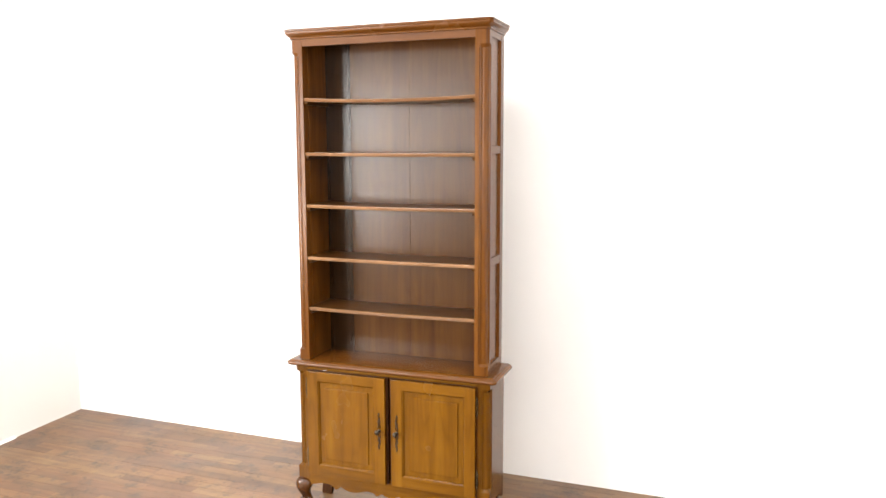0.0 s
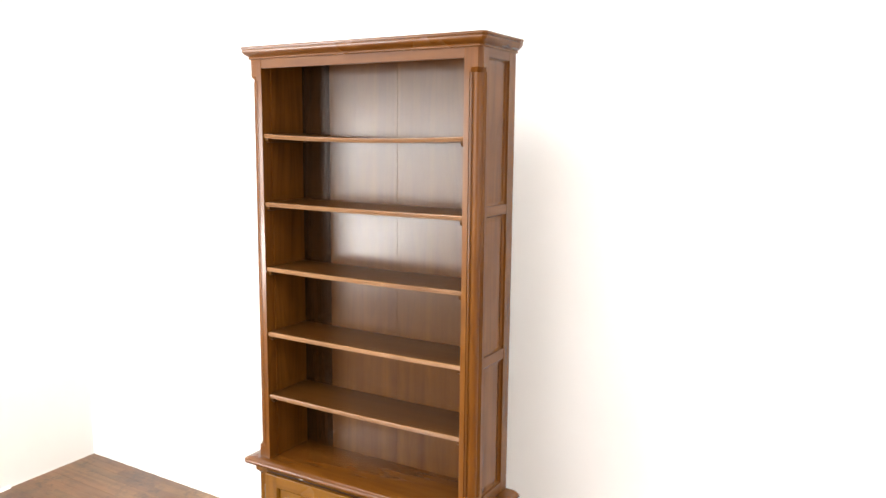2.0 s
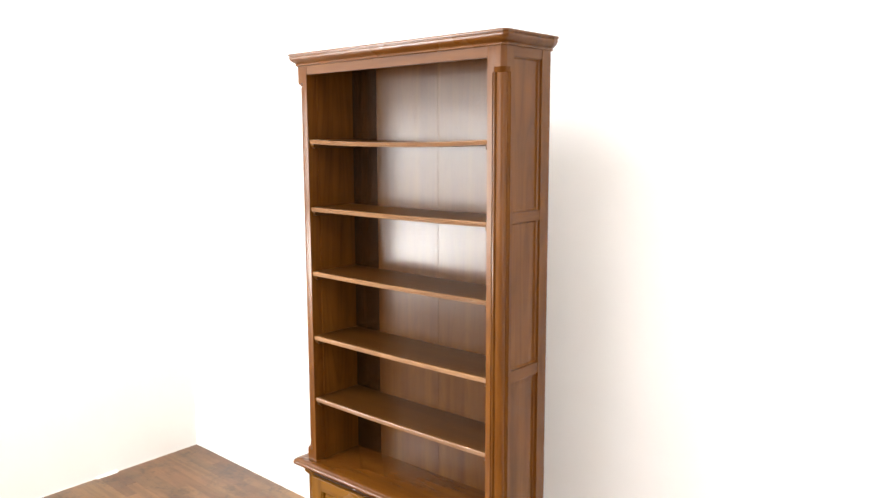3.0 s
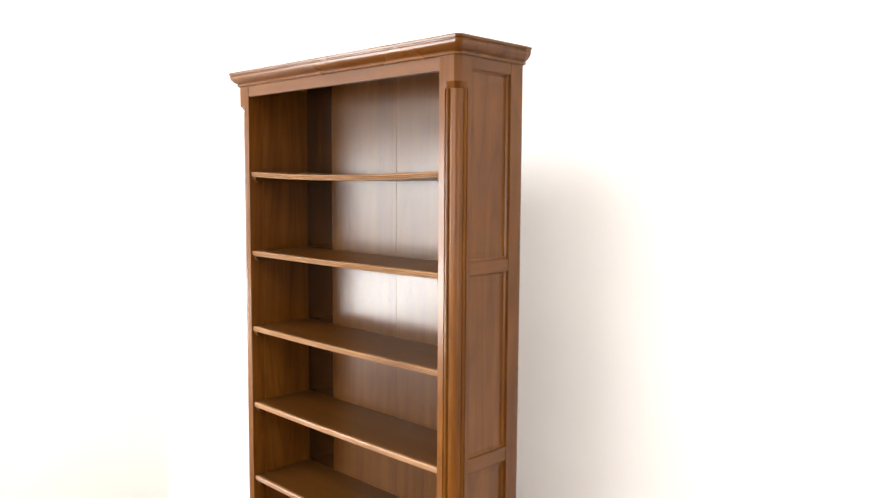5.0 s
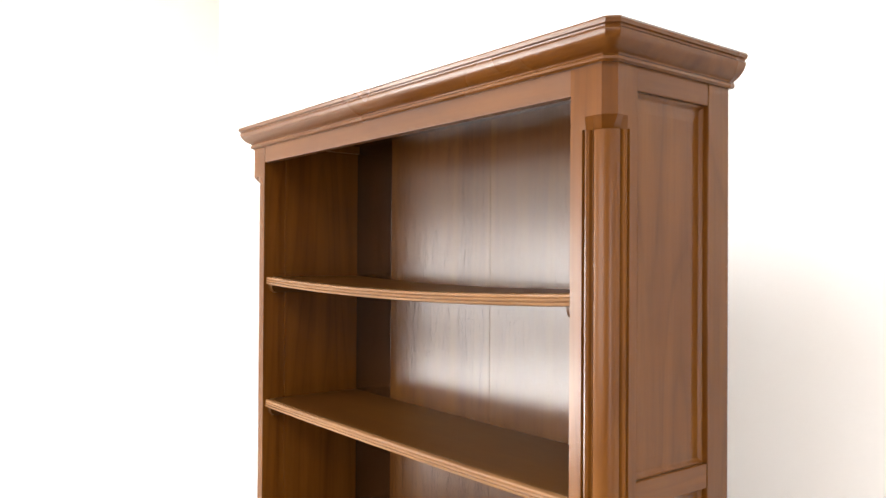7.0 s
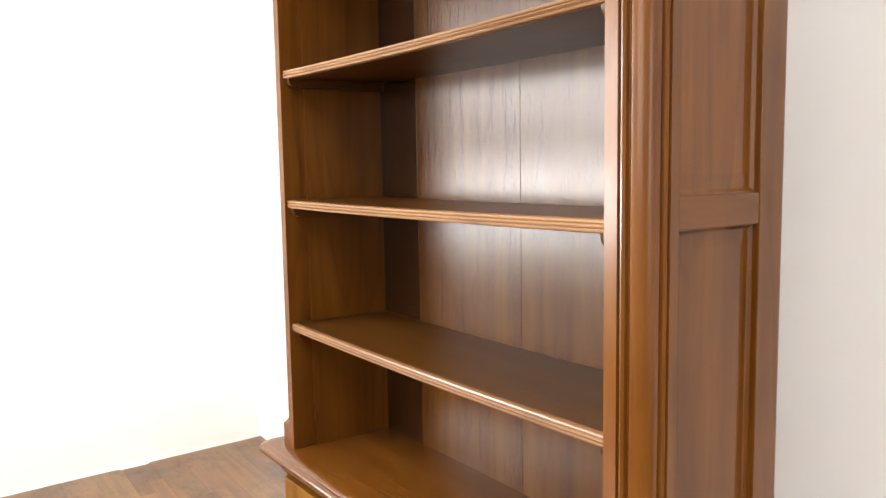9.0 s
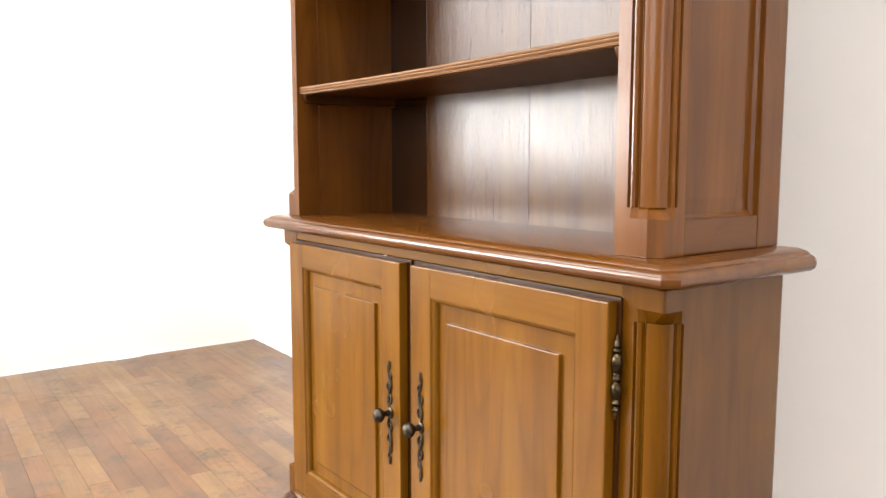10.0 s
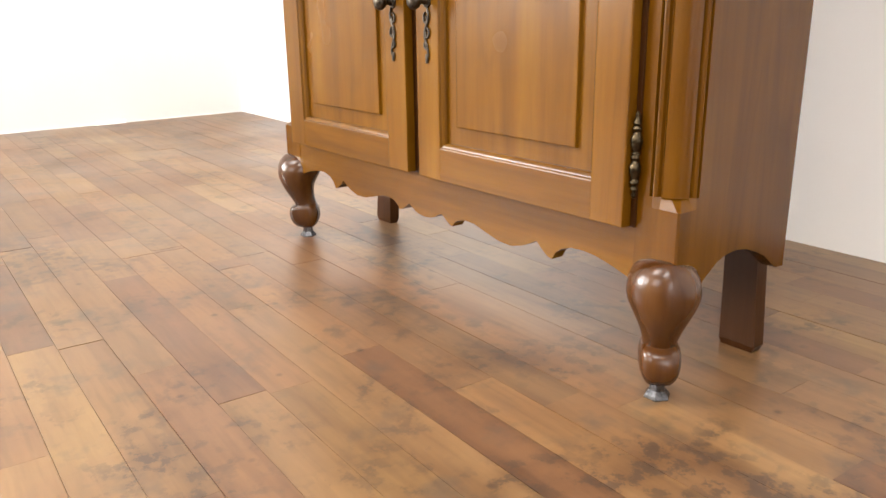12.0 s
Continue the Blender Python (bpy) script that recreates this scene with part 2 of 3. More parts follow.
BOARD_FAR = boards("far_floor_board_wood", True)


def plain(name, colour, rough=0.8):
    m, tree, bsdf = material(name)
    bsdf.inputs["Base Color"].default_value = (*colour, 1)
    bsdf.inputs["Roughness"].default_value = rough
    return m


JOINT = plain("dark_joint_dirt", (0.035, 0.021, 0.012), 0.9)
WINDOW_PAINT = plain("white_window_paint", (0.78, 0.78, 0.76), 0.4)

# ---- mesh helpers ----


def link(name, bm, mat, parent=None, label="", smooth=None):
    bmesh.ops.recalc_face_normals(bm, faces=bm.faces)
    data = bpy.data.meshes.new(name)
    bm.to_mesh(data)
    bm.free()
    data.materials.append(mat)
    if smooth is not None:
        data.shade_smooth()
        data.set_sharp_from_angle(angle=radians(smooth))
    ob = new(name, data)
    if parent is not None:
        ob.parent = parent
    if label:
        tagged(ob, label)
    return ob


def part(name, bm, mat, parent, label="", smooth=None):
    return link(name, bm, mat, parent, label, smooth)


def block(x0, x1, y0, y1, z0, z1, bevel=0.0015, bm=None):
    bm = bm or bmesh.new()
    made = bmesh.ops.create_cube(bm, size=1.0)["verts"]
    for v in made:
        v.co = Vector(((x0 + x1) / 2 + v.co.x * (x1 - x0), (y0 + y1) / 2 + v.co.y * (y1 - y0), (z0 + z1) / 2 + v.co.z * (z1 - z0)))
    if bevel:
        edges = list({e for v in made for e in v.link_edges})
        bmesh.ops.bevel(bm, geom=edges, offset=bevel, segments=2, affect="EDGES", profile=0.6)
    return bm


def loft(rings, closed=True, caps=True, bm=None):
    """Faces between rings of equally many points."""
    bm = bm or bmesh.new()
    made = [[bm.verts.new(p) for p in ring] for ring in rings]
    n = len(made[0])
    for a, b in zip(made, made[1:]):
        for i in range(n if closed else n - 1):
            j = (i + 1) % n
            bm.faces.new((a[i], a[j], b[j], b[i]))
    if caps:
        bm.faces.new(made[0])
        bm.faces.new(made[-1][::-1])
    return bm


def turned(profile, centre, steps=16, bm=None, axis="z"):
    """A turned body: (radius, height) along the axis through centre."""
    rings = []
    for r, h in profile:
        ring = []
        for i in range(steps):
            a = 2 * math.pi * i / steps
            p = Vector((r * math.cos(a), r * math.sin(a), h))
            if axis == "y":
                p = Vector((p.x, -p.z, p.y))
            ring.append(Vector(centre) + p)
        rings.append(ring)
    return loft(rings, bm=bm)


def mirror(bm, side):
    if side < 0:
        for v in bm.verts:
            v.co.x = -v.co.x
    return bm

# ---- the room ----
SLOPE = -0.024  # the back wall is not quite parallel to the bookcase


def back_y(x):
    return 0.752 + SLOPE * (x + 2.42)


def wall(name, points, z0, z1, mat, label):
    bm = bmesh.new()
    loft([[(x, y, z0) for x, y in points], [(x, y, z1) for x, y in points]], bm=bm)
    return tagged(link(name, bm, mat), label, "wall", kind="structure")


TOP = 3.30
RIGHT, FRONT = 4.2, -3.6
wall("wall_north", [(-2.42, back_y(-2.42)), (RIGHT + 0.2, back_y(RIGHT + 0.2)), (RIGHT + 0.2, 0.97), (-2.42, 0.97)], -0.04, TOP, WALL_PAINT,
     "smooth white painted wall behind the bookcase")


def west_x(y):
    return -2.42 + 0.035 * (0.752 - y) if y > -0.6 else -2.3727


# the west wall: piers, and pieces above and below its window opening
west = bmesh.new()
for y0, y1, z0, z1 in ((-1.62, 0.97, -0.04, TOP), (-3.42, -1.62, -0.04, 0.70), (-3.42, -1.62, 2.06, TOP), (FRONT - 0.2, -3.42, -0.04, TOP)):
    cuts = [y for y in (y1, 0.752, 0.3, -0.6, y0) if y0 <= y <= y1]
    line = [(west_x(y), y) for y in sorted(set(cuts), reverse=True)] + [(-2.62, y0), (-2.62, y1)]
    loft([[(x, y, z0) for x, y in line], [(x, y, z1) for x, y in line]], bm=west)
tagged(link("wall_west", west, WALL_CREAM), "cream white plastered wall beside the bookcase", "wall", kind="structure")
south = bmesh.new()
for x0, x1, z0, z1 in ((-2.6, -2.24, -0.04, TOP), (-1.72, -0.42, -0.04, TOP), (1.52, RIGHT + 0.2, -0.04, TOP), (-2.24, -1.72, -0.04, 1.08), (-2.24, -1.72, 2.42, TOP), (-0.42, 1.52, -0.04, 1.08), (-0.42, 1.52, 2.42, TOP)):
    block(x0, x1, FRONT - 0.2, FRONT, z0, z1, 0, bm=south)
tagged(link("wall_south", south, UNSEEN_OCHRE), "unseen wall closing the room, ochre to dim reflections", "wall", kind="structure")
east = bmesh.new()
for y0, y1, z0, z1 in ((-1.65, 0.60, -0.04, TOP), (FRONT, -3.05, -0.04, TOP), (-3.05, -1.65, -0.04, 0.75), (-3.05, -1.65, 2.15, TOP)):
    block(RIGHT, RIGHT + 0.2, y0, y1, z0, z1, 0, bm=east)
tagged(link("wall_east", east, WALL_PAINT), "plain white wall closing the room", "wall", kind="structure")
tagged(link("ceiling", block(-2.6, RIGHT + 0.2, FRONT - 0.2, 0.97, TOP, TOP + 0.15, 0), CEILING_PAINT), "plain white ceiling", "ceiling", kind="structure")


def plaster_edge(name, start, end, inward, mat, seed, chip=None):
    """The ragged lower edge of a plastered wall, a few millimetres proud of it."""
    line = random.Random(seed)
    rings = []
    n = 120
    for i in range(n + 1):
        f = i / n
        x, y = start[0] + (end[0] - start[0]) * f, start[1] + (end[1] - start[1]) * f
        out = 0.002 + 0.002 * line.random()
        high = 0.002 + 0.004 * line.random()
        if chip and chip[0] < f < chip[1]:
            out, high = 0.016 + 0.004 * line.random(), 0.010 + 0.004 * line.random()
        rings.append([(x, y, -0.001), (x + inward[0] * out, y + inward[1] * out, -0.001), (x + inward[0] * out * 0.8, y + inward[1] * out * 0.8, high * 0.5), (x, y, high)])
    ob = link(name, loft(rings), mat)
    ob.location.z = -0.0155
    return tagged(ob, "ragged plaster edge where the wall meets the floor", "trim", kind="structure")


plaster_edge("trim_west", (-2.416, 0.750), (-2.372, -0.58), (1, 0), WALL_CREAM, 3, (0.38, 0.47))
plaster_edge("trim_north", (-2.418, 0.7515), (-0.5, back_y(-0.5) - 0.0005), (0, -1), WALL_PAINT, 5)


def window(name, m, width, height, bars):
    """A painted frame in an opening, with level bars."""
    bm = bmesh.new()
    for x0, x1, z0, z1 in [(0, 0.05, 0, height), (width - 0.05, width, 0, height), (0, width, 0, 0.05), (0, width, height - 0.05, height)] + [(0, width, b - 0.09, b + 0.09) for b in bars]:
        block(x0, x1, -0.03, 0.03, z0, z1, 0, bm=bm)
    ob = tagged(link(name, bm, WINDOW_PAINT), "white painted window frame in the wall", "window", kind="structure")
    ob.matrix_world = m


window("window_1", pose(-2.46, -3.42, 0.70, 0, 0, 90), 1.80, 1.36, (0.63,))
window("window_3", pose(RIGHT + 0.08, -3.05, 0.75, 0, 0, 90), 1.40, 1.40, ())
# made-up opening for the added fill light
window("window_2", pose(-0.42, FRONT - 0.08, 1.08), 1.94, 1.34, ())
window("window_4", pose(-2.24, FRONT - 0.08, 1.08), 0.52, 1.34, ())

# ---- the bookcase ----
bookcase = tagged(new("bookcase"), "tall brown oak bookcase, open shelves over a two-door base cabinet", "bookcase")
HW, BASE_HW = 0.430, 0.443          # half widths of the upper case and of the base
IN = 0.375                          # half width of the open shelves
BACK = 0.219


def column_plan(half, n=19):
    """The carved corner in plan: a groove, a bead and a fillet on either side of a column."""
    front = [(0.0385, 0.0), (0.0379, 0.0042), (0.0366, 0.0045), (0.0356, 0.0014), (0.0336, 0.0012), (0.0312, 0.0034), (0.0306, 0.0076), (0.0296, 0.0078)]
    flank = [(0.0, 0.0315), (0.0042, 0.0309), (0.0045, 0.0298), (0.0014, 0.0290), (0.0012, 0.0276), (0.0034, 0.0258), (0.0076, 0.0254), (0.0078, 0.0250)]
    arc = []
    for i in range(1, n - 1):
        th = math.pi / 2 * i / (n - 1)
        arc.append((0.0292 - 0.0232 * math.sin(th) ** 0.92, 0.0250 - 0.0190 * math.cos(th) ** 0.92))
    return [(half - u, v) for u, v in front + arc + flank[::-1]]


def corner_post(name, half, inner, depth, z0, z1, cut0, cut1, cant, side, label, mat=None):
    """A post whose corner is cut back to a column between two sloping stops."""
    tail = [(half, depth), (inner + 0.003, depth), (inner + 0.003, 0.030), (inner, 0.030), (inner, 0.0)]
    whole = [(0.0385, 0.0), (0.0345, 0.0), (0.0250, 0.0), (cant, 0.0), (cant / 2, cant / 2), (0.0, cant), (0.0, 0.0210), (0.0, 0.0284), (0.0, 0.0315)]
    slope = [(0.0385, 0.0001), (0.0345, 0.0010), (0.0290, 0.0078), (0.0205, 0.0108), (0.0152, 0.0140), (0.0118, 0.0180), (0.0078, 0.0242), (0.0010, 0.0284), (0.0001, 0.0315)]

    def ring(pts, z):
        return [(half - u, v, z) for u, v in pts] + [(x, y, z) for x, y in tail]
    column = column_plan(half)
    bm = loft([ring(whole, z0), ring(whole, cut0), ring(slope, cut0 + 0.0115)])
    loft([[(x, y, z) for x, y in column + tail] for z in (cut0 + 0.0115, cut1 - 0.0140)], bm=bm)
    loft([ring(slope, cut1 - 0.0140), ring(whole, cut1), ring(whole, z1)], bm=bm)
    return part(name, mirror(bm, side), mat or WOOD_Z, bookcase, label, smooth=13)


def moulding(profile, half, clip, back, bm=None):
    """A moulding round the front and both sides, its front corners clipped. profile: (projection, height)."""
    rings = []
    for p, z in profile:
        w = half + p
        b = back - 0.008 if p < -0.03 else back
        rings.append([(-w, b, z), (-w, clip - p, z), (clip - w, -p, z), (w - clip, -p, z), (w, clip - p, z), (w, b, z)])
    return loft(rings, closed=True, caps=True, bm=bm)


# upper case
for side in (1, -1):
    corner_post("corner_post", HW, IN, 0.0440, 0.6890, 2.049, 0.7280, 1.993, 0.012, side, "corner post with a carved rounded column", UPPER_Z)
    part("side_stile", mirror(block(0.385, HW, 0.177, BACK, 0.6890, 2.049), side), UPPER_Z, bookcase)
    for z0, z1 in ((0.6890, 0.7265), (1.130, 1.163), (1.580, 1.609), (2.021, 2.049)):
        part("side_rail", mirror(block(0.388, HW - 0.0006, 0.0440, 0.177, z0, z1, 0.0016), side), UPPER_Y, bookcase)
    for z0, z1 in ((0.7265, 1.130), (1.163, 1.580), (1.609, 2.021)):
        bm = bmesh.new()
        rings = []
        for d, o in ((-0.002, 0.4232), (0.0015, 0.4226), (0.0045, 0.4200), (0.0060, 0.4195), (0.0200, 0.4206)):
            rings.append([(o, 0.044 + d * 0.7, z0 + d), (o, 0.177 - d, z0 + d), (o, 0.177 - d, z1 - d), (o, 0.044 + d * 0.7, z1 - d)])
        rings.insert(0, [(0.392, y, z) for _, y, z in rings[0]])
        part("side_panel", mirror(loft(rings, bm=bm), side), UPPER_Z, bookcase)
    part("inner_side", mirror(block(0.3745, 0.3845, 0.0442, 0.2015, 0.6870, 2.0725, 0), side), UPPER_Z, bookcase)

part("frieze_rail", block(-IN, IN, 0.0008, 0.014, 2.018, 2.049, 0.001), RAIL_X, bookcase)
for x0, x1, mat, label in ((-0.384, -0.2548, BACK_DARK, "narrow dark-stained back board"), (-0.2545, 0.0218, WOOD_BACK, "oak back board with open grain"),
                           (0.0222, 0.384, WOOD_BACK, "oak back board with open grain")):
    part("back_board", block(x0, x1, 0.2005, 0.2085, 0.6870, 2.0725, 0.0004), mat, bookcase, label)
part("case_top", block(-0.368, 0.368, 0.062, 0.1995, 2.0640, 2.0725, 0), UPPER_X, bookcase)
CORNICE = [(-0.062, 2.0735), (-0.062, 2.0495), (0.0, 2.0468), (0.0030, 2.0468), (0.0052, 2.0490), (0.0052, 2.0520), (0.0036, 2.0540), (0.0045, 2.0555), (0.0075, 2.0570),
           (0.0120, 2.0605), (0.0165, 2.0655), (0.0195, 2.0710), (0.0200, 2.0750), (0.0185, 2.0775), (0.0190, 2.0790), (0.0215, 2.0800), (0.0225, 2.0840),
           (0.0210, 2.0865), (0.0180, 2.0875)]
part("cornice", moulding(CORNICE, HW, 0.011, BACK + 0.004), CORNICE_X, bookcase, "moulded cornice with clipped corners", smooth=32)


def shelf(z, sag):
    """A thin board with a moulded, paler lipping along its front."""
    nose = [(0.0130, -0.0073), (0.0085, -0.0073), (0.0056, -0.0062), (0.0046, -0.0040), (0.0054, -0.0029), (0.0068, -0.0024), (0.0048, -0.0016), (0.0038, 0.0), (0.0048, 0.0016),
            (0.0068, 0.0024), (0.0054, 0.0030), (0.0048, 0.0044), (0.0056, 0.0062), (0.0085, 0.0073), (0.0130, 0.0073)]
    board = [(0.2002, -0.0072), (0.0131, -0.0072), (0.0131, 0.0072), (0.2002, 0.0072)]

    def swept(edge):
        rings = []
        for i in range(17):
            x = -0.3742 + 0.7484 * i / 16
            dz = -sag * (1 - (x / 0.3742) ** 2)
            rings.append([(x, y, z + dz + h) for y, h in edge])
        return loft(rings)
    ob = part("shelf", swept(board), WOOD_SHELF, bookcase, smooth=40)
    part("front_edge", swept(nose), EDGE_X, ob, "moulded paler front edge", smooth=40)
    return ob


def cleat(z, side):
    """A bearer under the end of a shelf, with a rounded nose."""
    nose = [(0.0095 + 0.0105 * (1 - math.cos(a)), -0.0145 * math.sin(a)) for a in [math.pi / 2 * i / 6 for i in range(7)]]
    pts = nose + [(0.2002, -0.0145), (0.2002, 0.0)]
    rings = [[(x, y, z + h) for y, h in pts] for x in (0.3610, 0.3744)]
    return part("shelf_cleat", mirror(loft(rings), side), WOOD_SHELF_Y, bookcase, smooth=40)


for z, sag in ((1.8013, 0.009), (1.5763, 0.002), (1.3573, 0.003), (1.1333, 0.002), (0.9133, 0.003)):
    shelf(z, sag)
    for side in (1, -1):
        cleat(z - 0.0074, side)

# worktop between the two halves
WORKTOP = [(-0.02, 0.6585), (0.003, 0.6585), (0.005, 0.6615), (0.0200, 0.6628), (0.0270, 0.6640), (0.0308, 0.6668), (0.0326, 0.6710), (0.0326, 0.6750),
           (0.0308, 0.6790), (0.0275, 0.6815), (0.0248, 0.6822), (0.0238, 0.6838), (0.0200, 0.6862), (0.0100, 0.6885)]
part("worktop", moulding(WORKTOP, BASE_HW, 0.013, BACK + 0.004), MOULD_X, bookcase, "worktop with a moulded edge", smooth=32)

# base cabinet
for side in (1, -1):
    corner_post("base_corner_post", BASE_HW, 0.388, 0.050, 0.125, 0.6580, 0.208, 0.636, 0.002, side, "corner post with a carved rounded column")
part("base_rail", block(-0.388, 0.388, 0.0008, 0.022, 0.645, 0.6580, 0.001), DOOR_X, bookcase)
part("base_floor", block(-0.388, 0.388, 0.024, 0.2025, 0.176, 0.192, 0), WOOD_X, bookcase)
part("base_back", block(-0.40, 0.40, 0.203, 0.2105, 0.140, 0.6580, 0), WOOD_Z, bookcase)


def base_side(side):
    foot = [(0.0502, 0.126), (0.060, 0.133), (0.075, 0.143), (0.092, 0.1485), (0.110, 0.150), (0.130, 0.147), (0.150, 0.140), (0.170, 0.131), (0.186, 0.1190), (0.196, 0.1125), (0.2120, 0.1115)]
    pts = foot + [(0.2120, 0.6580), (0.0502, 0.6580)]
    rings = [[(x, y, z) for y, z in pts] for x in (0.424, BASE_HW - 0.0006)]
    return part("base_side", mirror(loft(rings), side), WOOD_Z, bookcase, "plain side board with an arched lower edge")


for side in (1, -1):
    base_side(side)


def apron():
    half = [(0.000, 0.1195), (0.012, 0.1202), (0.024, 0.1235), (0.034, 0.1290), (0.041, 0.1315), (0.048, 0.1270), (0.058, 0.1202), (0.066, 0.1185), (0.071, 0.1240),
            (0.080, 0.1295), (0.095, 0.1325), (0.115, 0.1315), (0.140, 0.1250), (0.165, 0.1192), (0.190, 0.1180), (0.212, 0.1235), (0.226, 0.1300), (0.236, 0.1350),
            (0.246, 0.1270), (0.257, 0.1195), (0.264, 0.1185), (0.270, 0.1280), (0.280, 0.1350), (0.295, 0.1395), (0.315, 0.1405), (0.335, 0.1385), (0.355, 0.1340),
            (0.372, 0.1290), (0.3879, 0.1245)]
    low = [(-x, z) for x, z in half[:0:-1]] + half
    bm = bmesh.new()
    rows = []
    for y in (0.0008, 0.019):
        rows.append(([bm.verts.new((x, y, z)) for x, z in low], [bm.verts.new((x, y, 0.1865)) for x, _ in low]))
    (fl, fh), (bl, bh) = rows
    for i in range(len(low) - 1):
        bm.faces.new((fl[i], fl[i + 1], fh[i + 1], fh[i]))
        bm.faces.new((bl[i + 1], bl[i], bh[i], bh[i + 1]))
        bm.faces.new((fl[i], bl[i], bl[i + 1], fl[i + 1]))
        bm.faces.new((fh[i], fh[i + 1], bh[i + 1], bh[i]))
    for i in (0, -1):
        bm.faces.new((fl[i], fh[i], bh[i], bl[i]))
    return part("apron", bm, DOOR_X, bookcase, "scalloped apron under the doors")


apron()


def cabriole_leg(side):
    """A turned knee on the corner, a slim ankle and a curled toe; out: shift along the outward diagonal."""
    # height, reach outwards, reach inwards, half width
    rows = [(0.1560, 0.0330, -0.034, 0.0080), (0.1543, 0.0362, -0.034, 0.0165), (0.1510, 0.0398, -0.034, 0.0238), (0.1470, 0.0432, -0.034, 0.0292), (0.1410, 0.0466, -0.034, 0.0340),
            (0.1340, 0.0486, -0.033, 0.0374), (0.1270, 0.0495, -0.032, 0.0391), (0.1190, 0.0494, -0.028, 0.0396), (0.1110, 0.0476, -0.0235, 0.0378), (0.1030, 0.0448, -0.0190, 0.0342), (0.0950, 0.0412, -0.0160, 0.0302),
            (0.0850, 0.0356, -0.0155, 0.0256), (0.0750, 0.0292, -0.0165, 0.0218), (0.0660, 0.0232, -0.0190, 0.0192), (0.0612, 0.0208, -0.0208, 0.0184), (0.0596, 0.0222, -0.0213, 0.0190),
            (0.0578, 0.0268, -0.0220, 0.0208), (0.0540, 0.0300, -0.0230, 0.0218), (0.0470, 0.0316, -0.0241, 0.0222), (0.0400, 0.0314, -0.0242, 0.0220), (0.0330, 0.0296, -0.0230, 0.0208),
            (0.0265, 0.0258, -0.0198, 0.0184), (0.0205, 0.0195, -0.0160, 0.0150), (0.0175, 0.0110, -0.0100, 0.0090)]
    splay = 0.017 if side > 0 else 0.0  # one leg stands further out than the other
    out = Vector((0.7071, -0.7071))
    across = Vector((0.7071, 0.7071))
    rings = []
    for z, far_out, far_in, wide in rows:
        shift, deep = (far_out + far_in) / 2, (far_out - far_in) / 2
        shift += splay * max(0.0, 1 - z / 0.13)
        ring = []
        for i in range(28):
            a = 2 * math.pi * i / 28
            c, s = math.cos(a), math.sin(a)
            if z < 0.0600:  # the toe is squarer than the knee
                k = (abs(c) ** 3.4 + abs(s) ** 3.4) ** (-1 / 3.4)
                c, s = c * k, s * k
            elif z > 0.0640 and c > 0:  # a soft ridge runs down the knee
                c *= 1 - 0.015 * min(1.0, abs(s) * 1.6)
            p = Vector((0.4145, 0.0190)) + out * (shift + deep * c) + across * (wide * s)
            ring.append((p.x, p.y, z))
        rings.append(ring)
    leg = part("front_leg", mirror(loft(rings), side), WOOD_LEG, bookcase, "short curved glossy cabriole leg", smooth=50)
    glide = turned([(0.006, 0.0205), (0.0085, 0.017), (0.0095, 0.009), (0.0145, 0.0035), (0.0155, 0.001), (0.0150, 0.0)], (0.4145 + 0.7071 * splay, 0.0190 - 0.7071 * splay, 0.0), steps=6)
    part("glide", mirror(glide, side), STEEL, leg, "small grey steel glide")
    return leg


for side in (1, -1):
    cabriole_leg(side)
    rings = []
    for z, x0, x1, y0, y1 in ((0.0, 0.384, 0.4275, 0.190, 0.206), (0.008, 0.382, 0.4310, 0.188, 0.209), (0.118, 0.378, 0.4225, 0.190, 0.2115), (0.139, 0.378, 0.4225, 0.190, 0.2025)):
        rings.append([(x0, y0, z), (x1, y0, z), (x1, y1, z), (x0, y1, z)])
    # the shade under the cabinet is in this wood's colour
    part("rear_leg", mirror(loft(rings), side), SHADE_WOOD, bookcase, "plain square tapering rear leg, shade painted into its colour")

# doors
FACE, LOW, HIGH = -0.018, 0.1845, 0.644


def frame_loops(x0, x1, z0, z1, loops, cap, bm=None):
    rings = [[(x0 + d, y, z0 + d), (x1 - d, y, z0 + d), (x1 - d, y, z1 - d), (x0 + d, y, z1 - d)] for d, y in loops]
    bm = loft(rings, caps=False, bm=bm)
    if cap:
        bm.verts.ensure_lookup_table()
        bm.faces.new(bm.verts[-4:])
    return bm


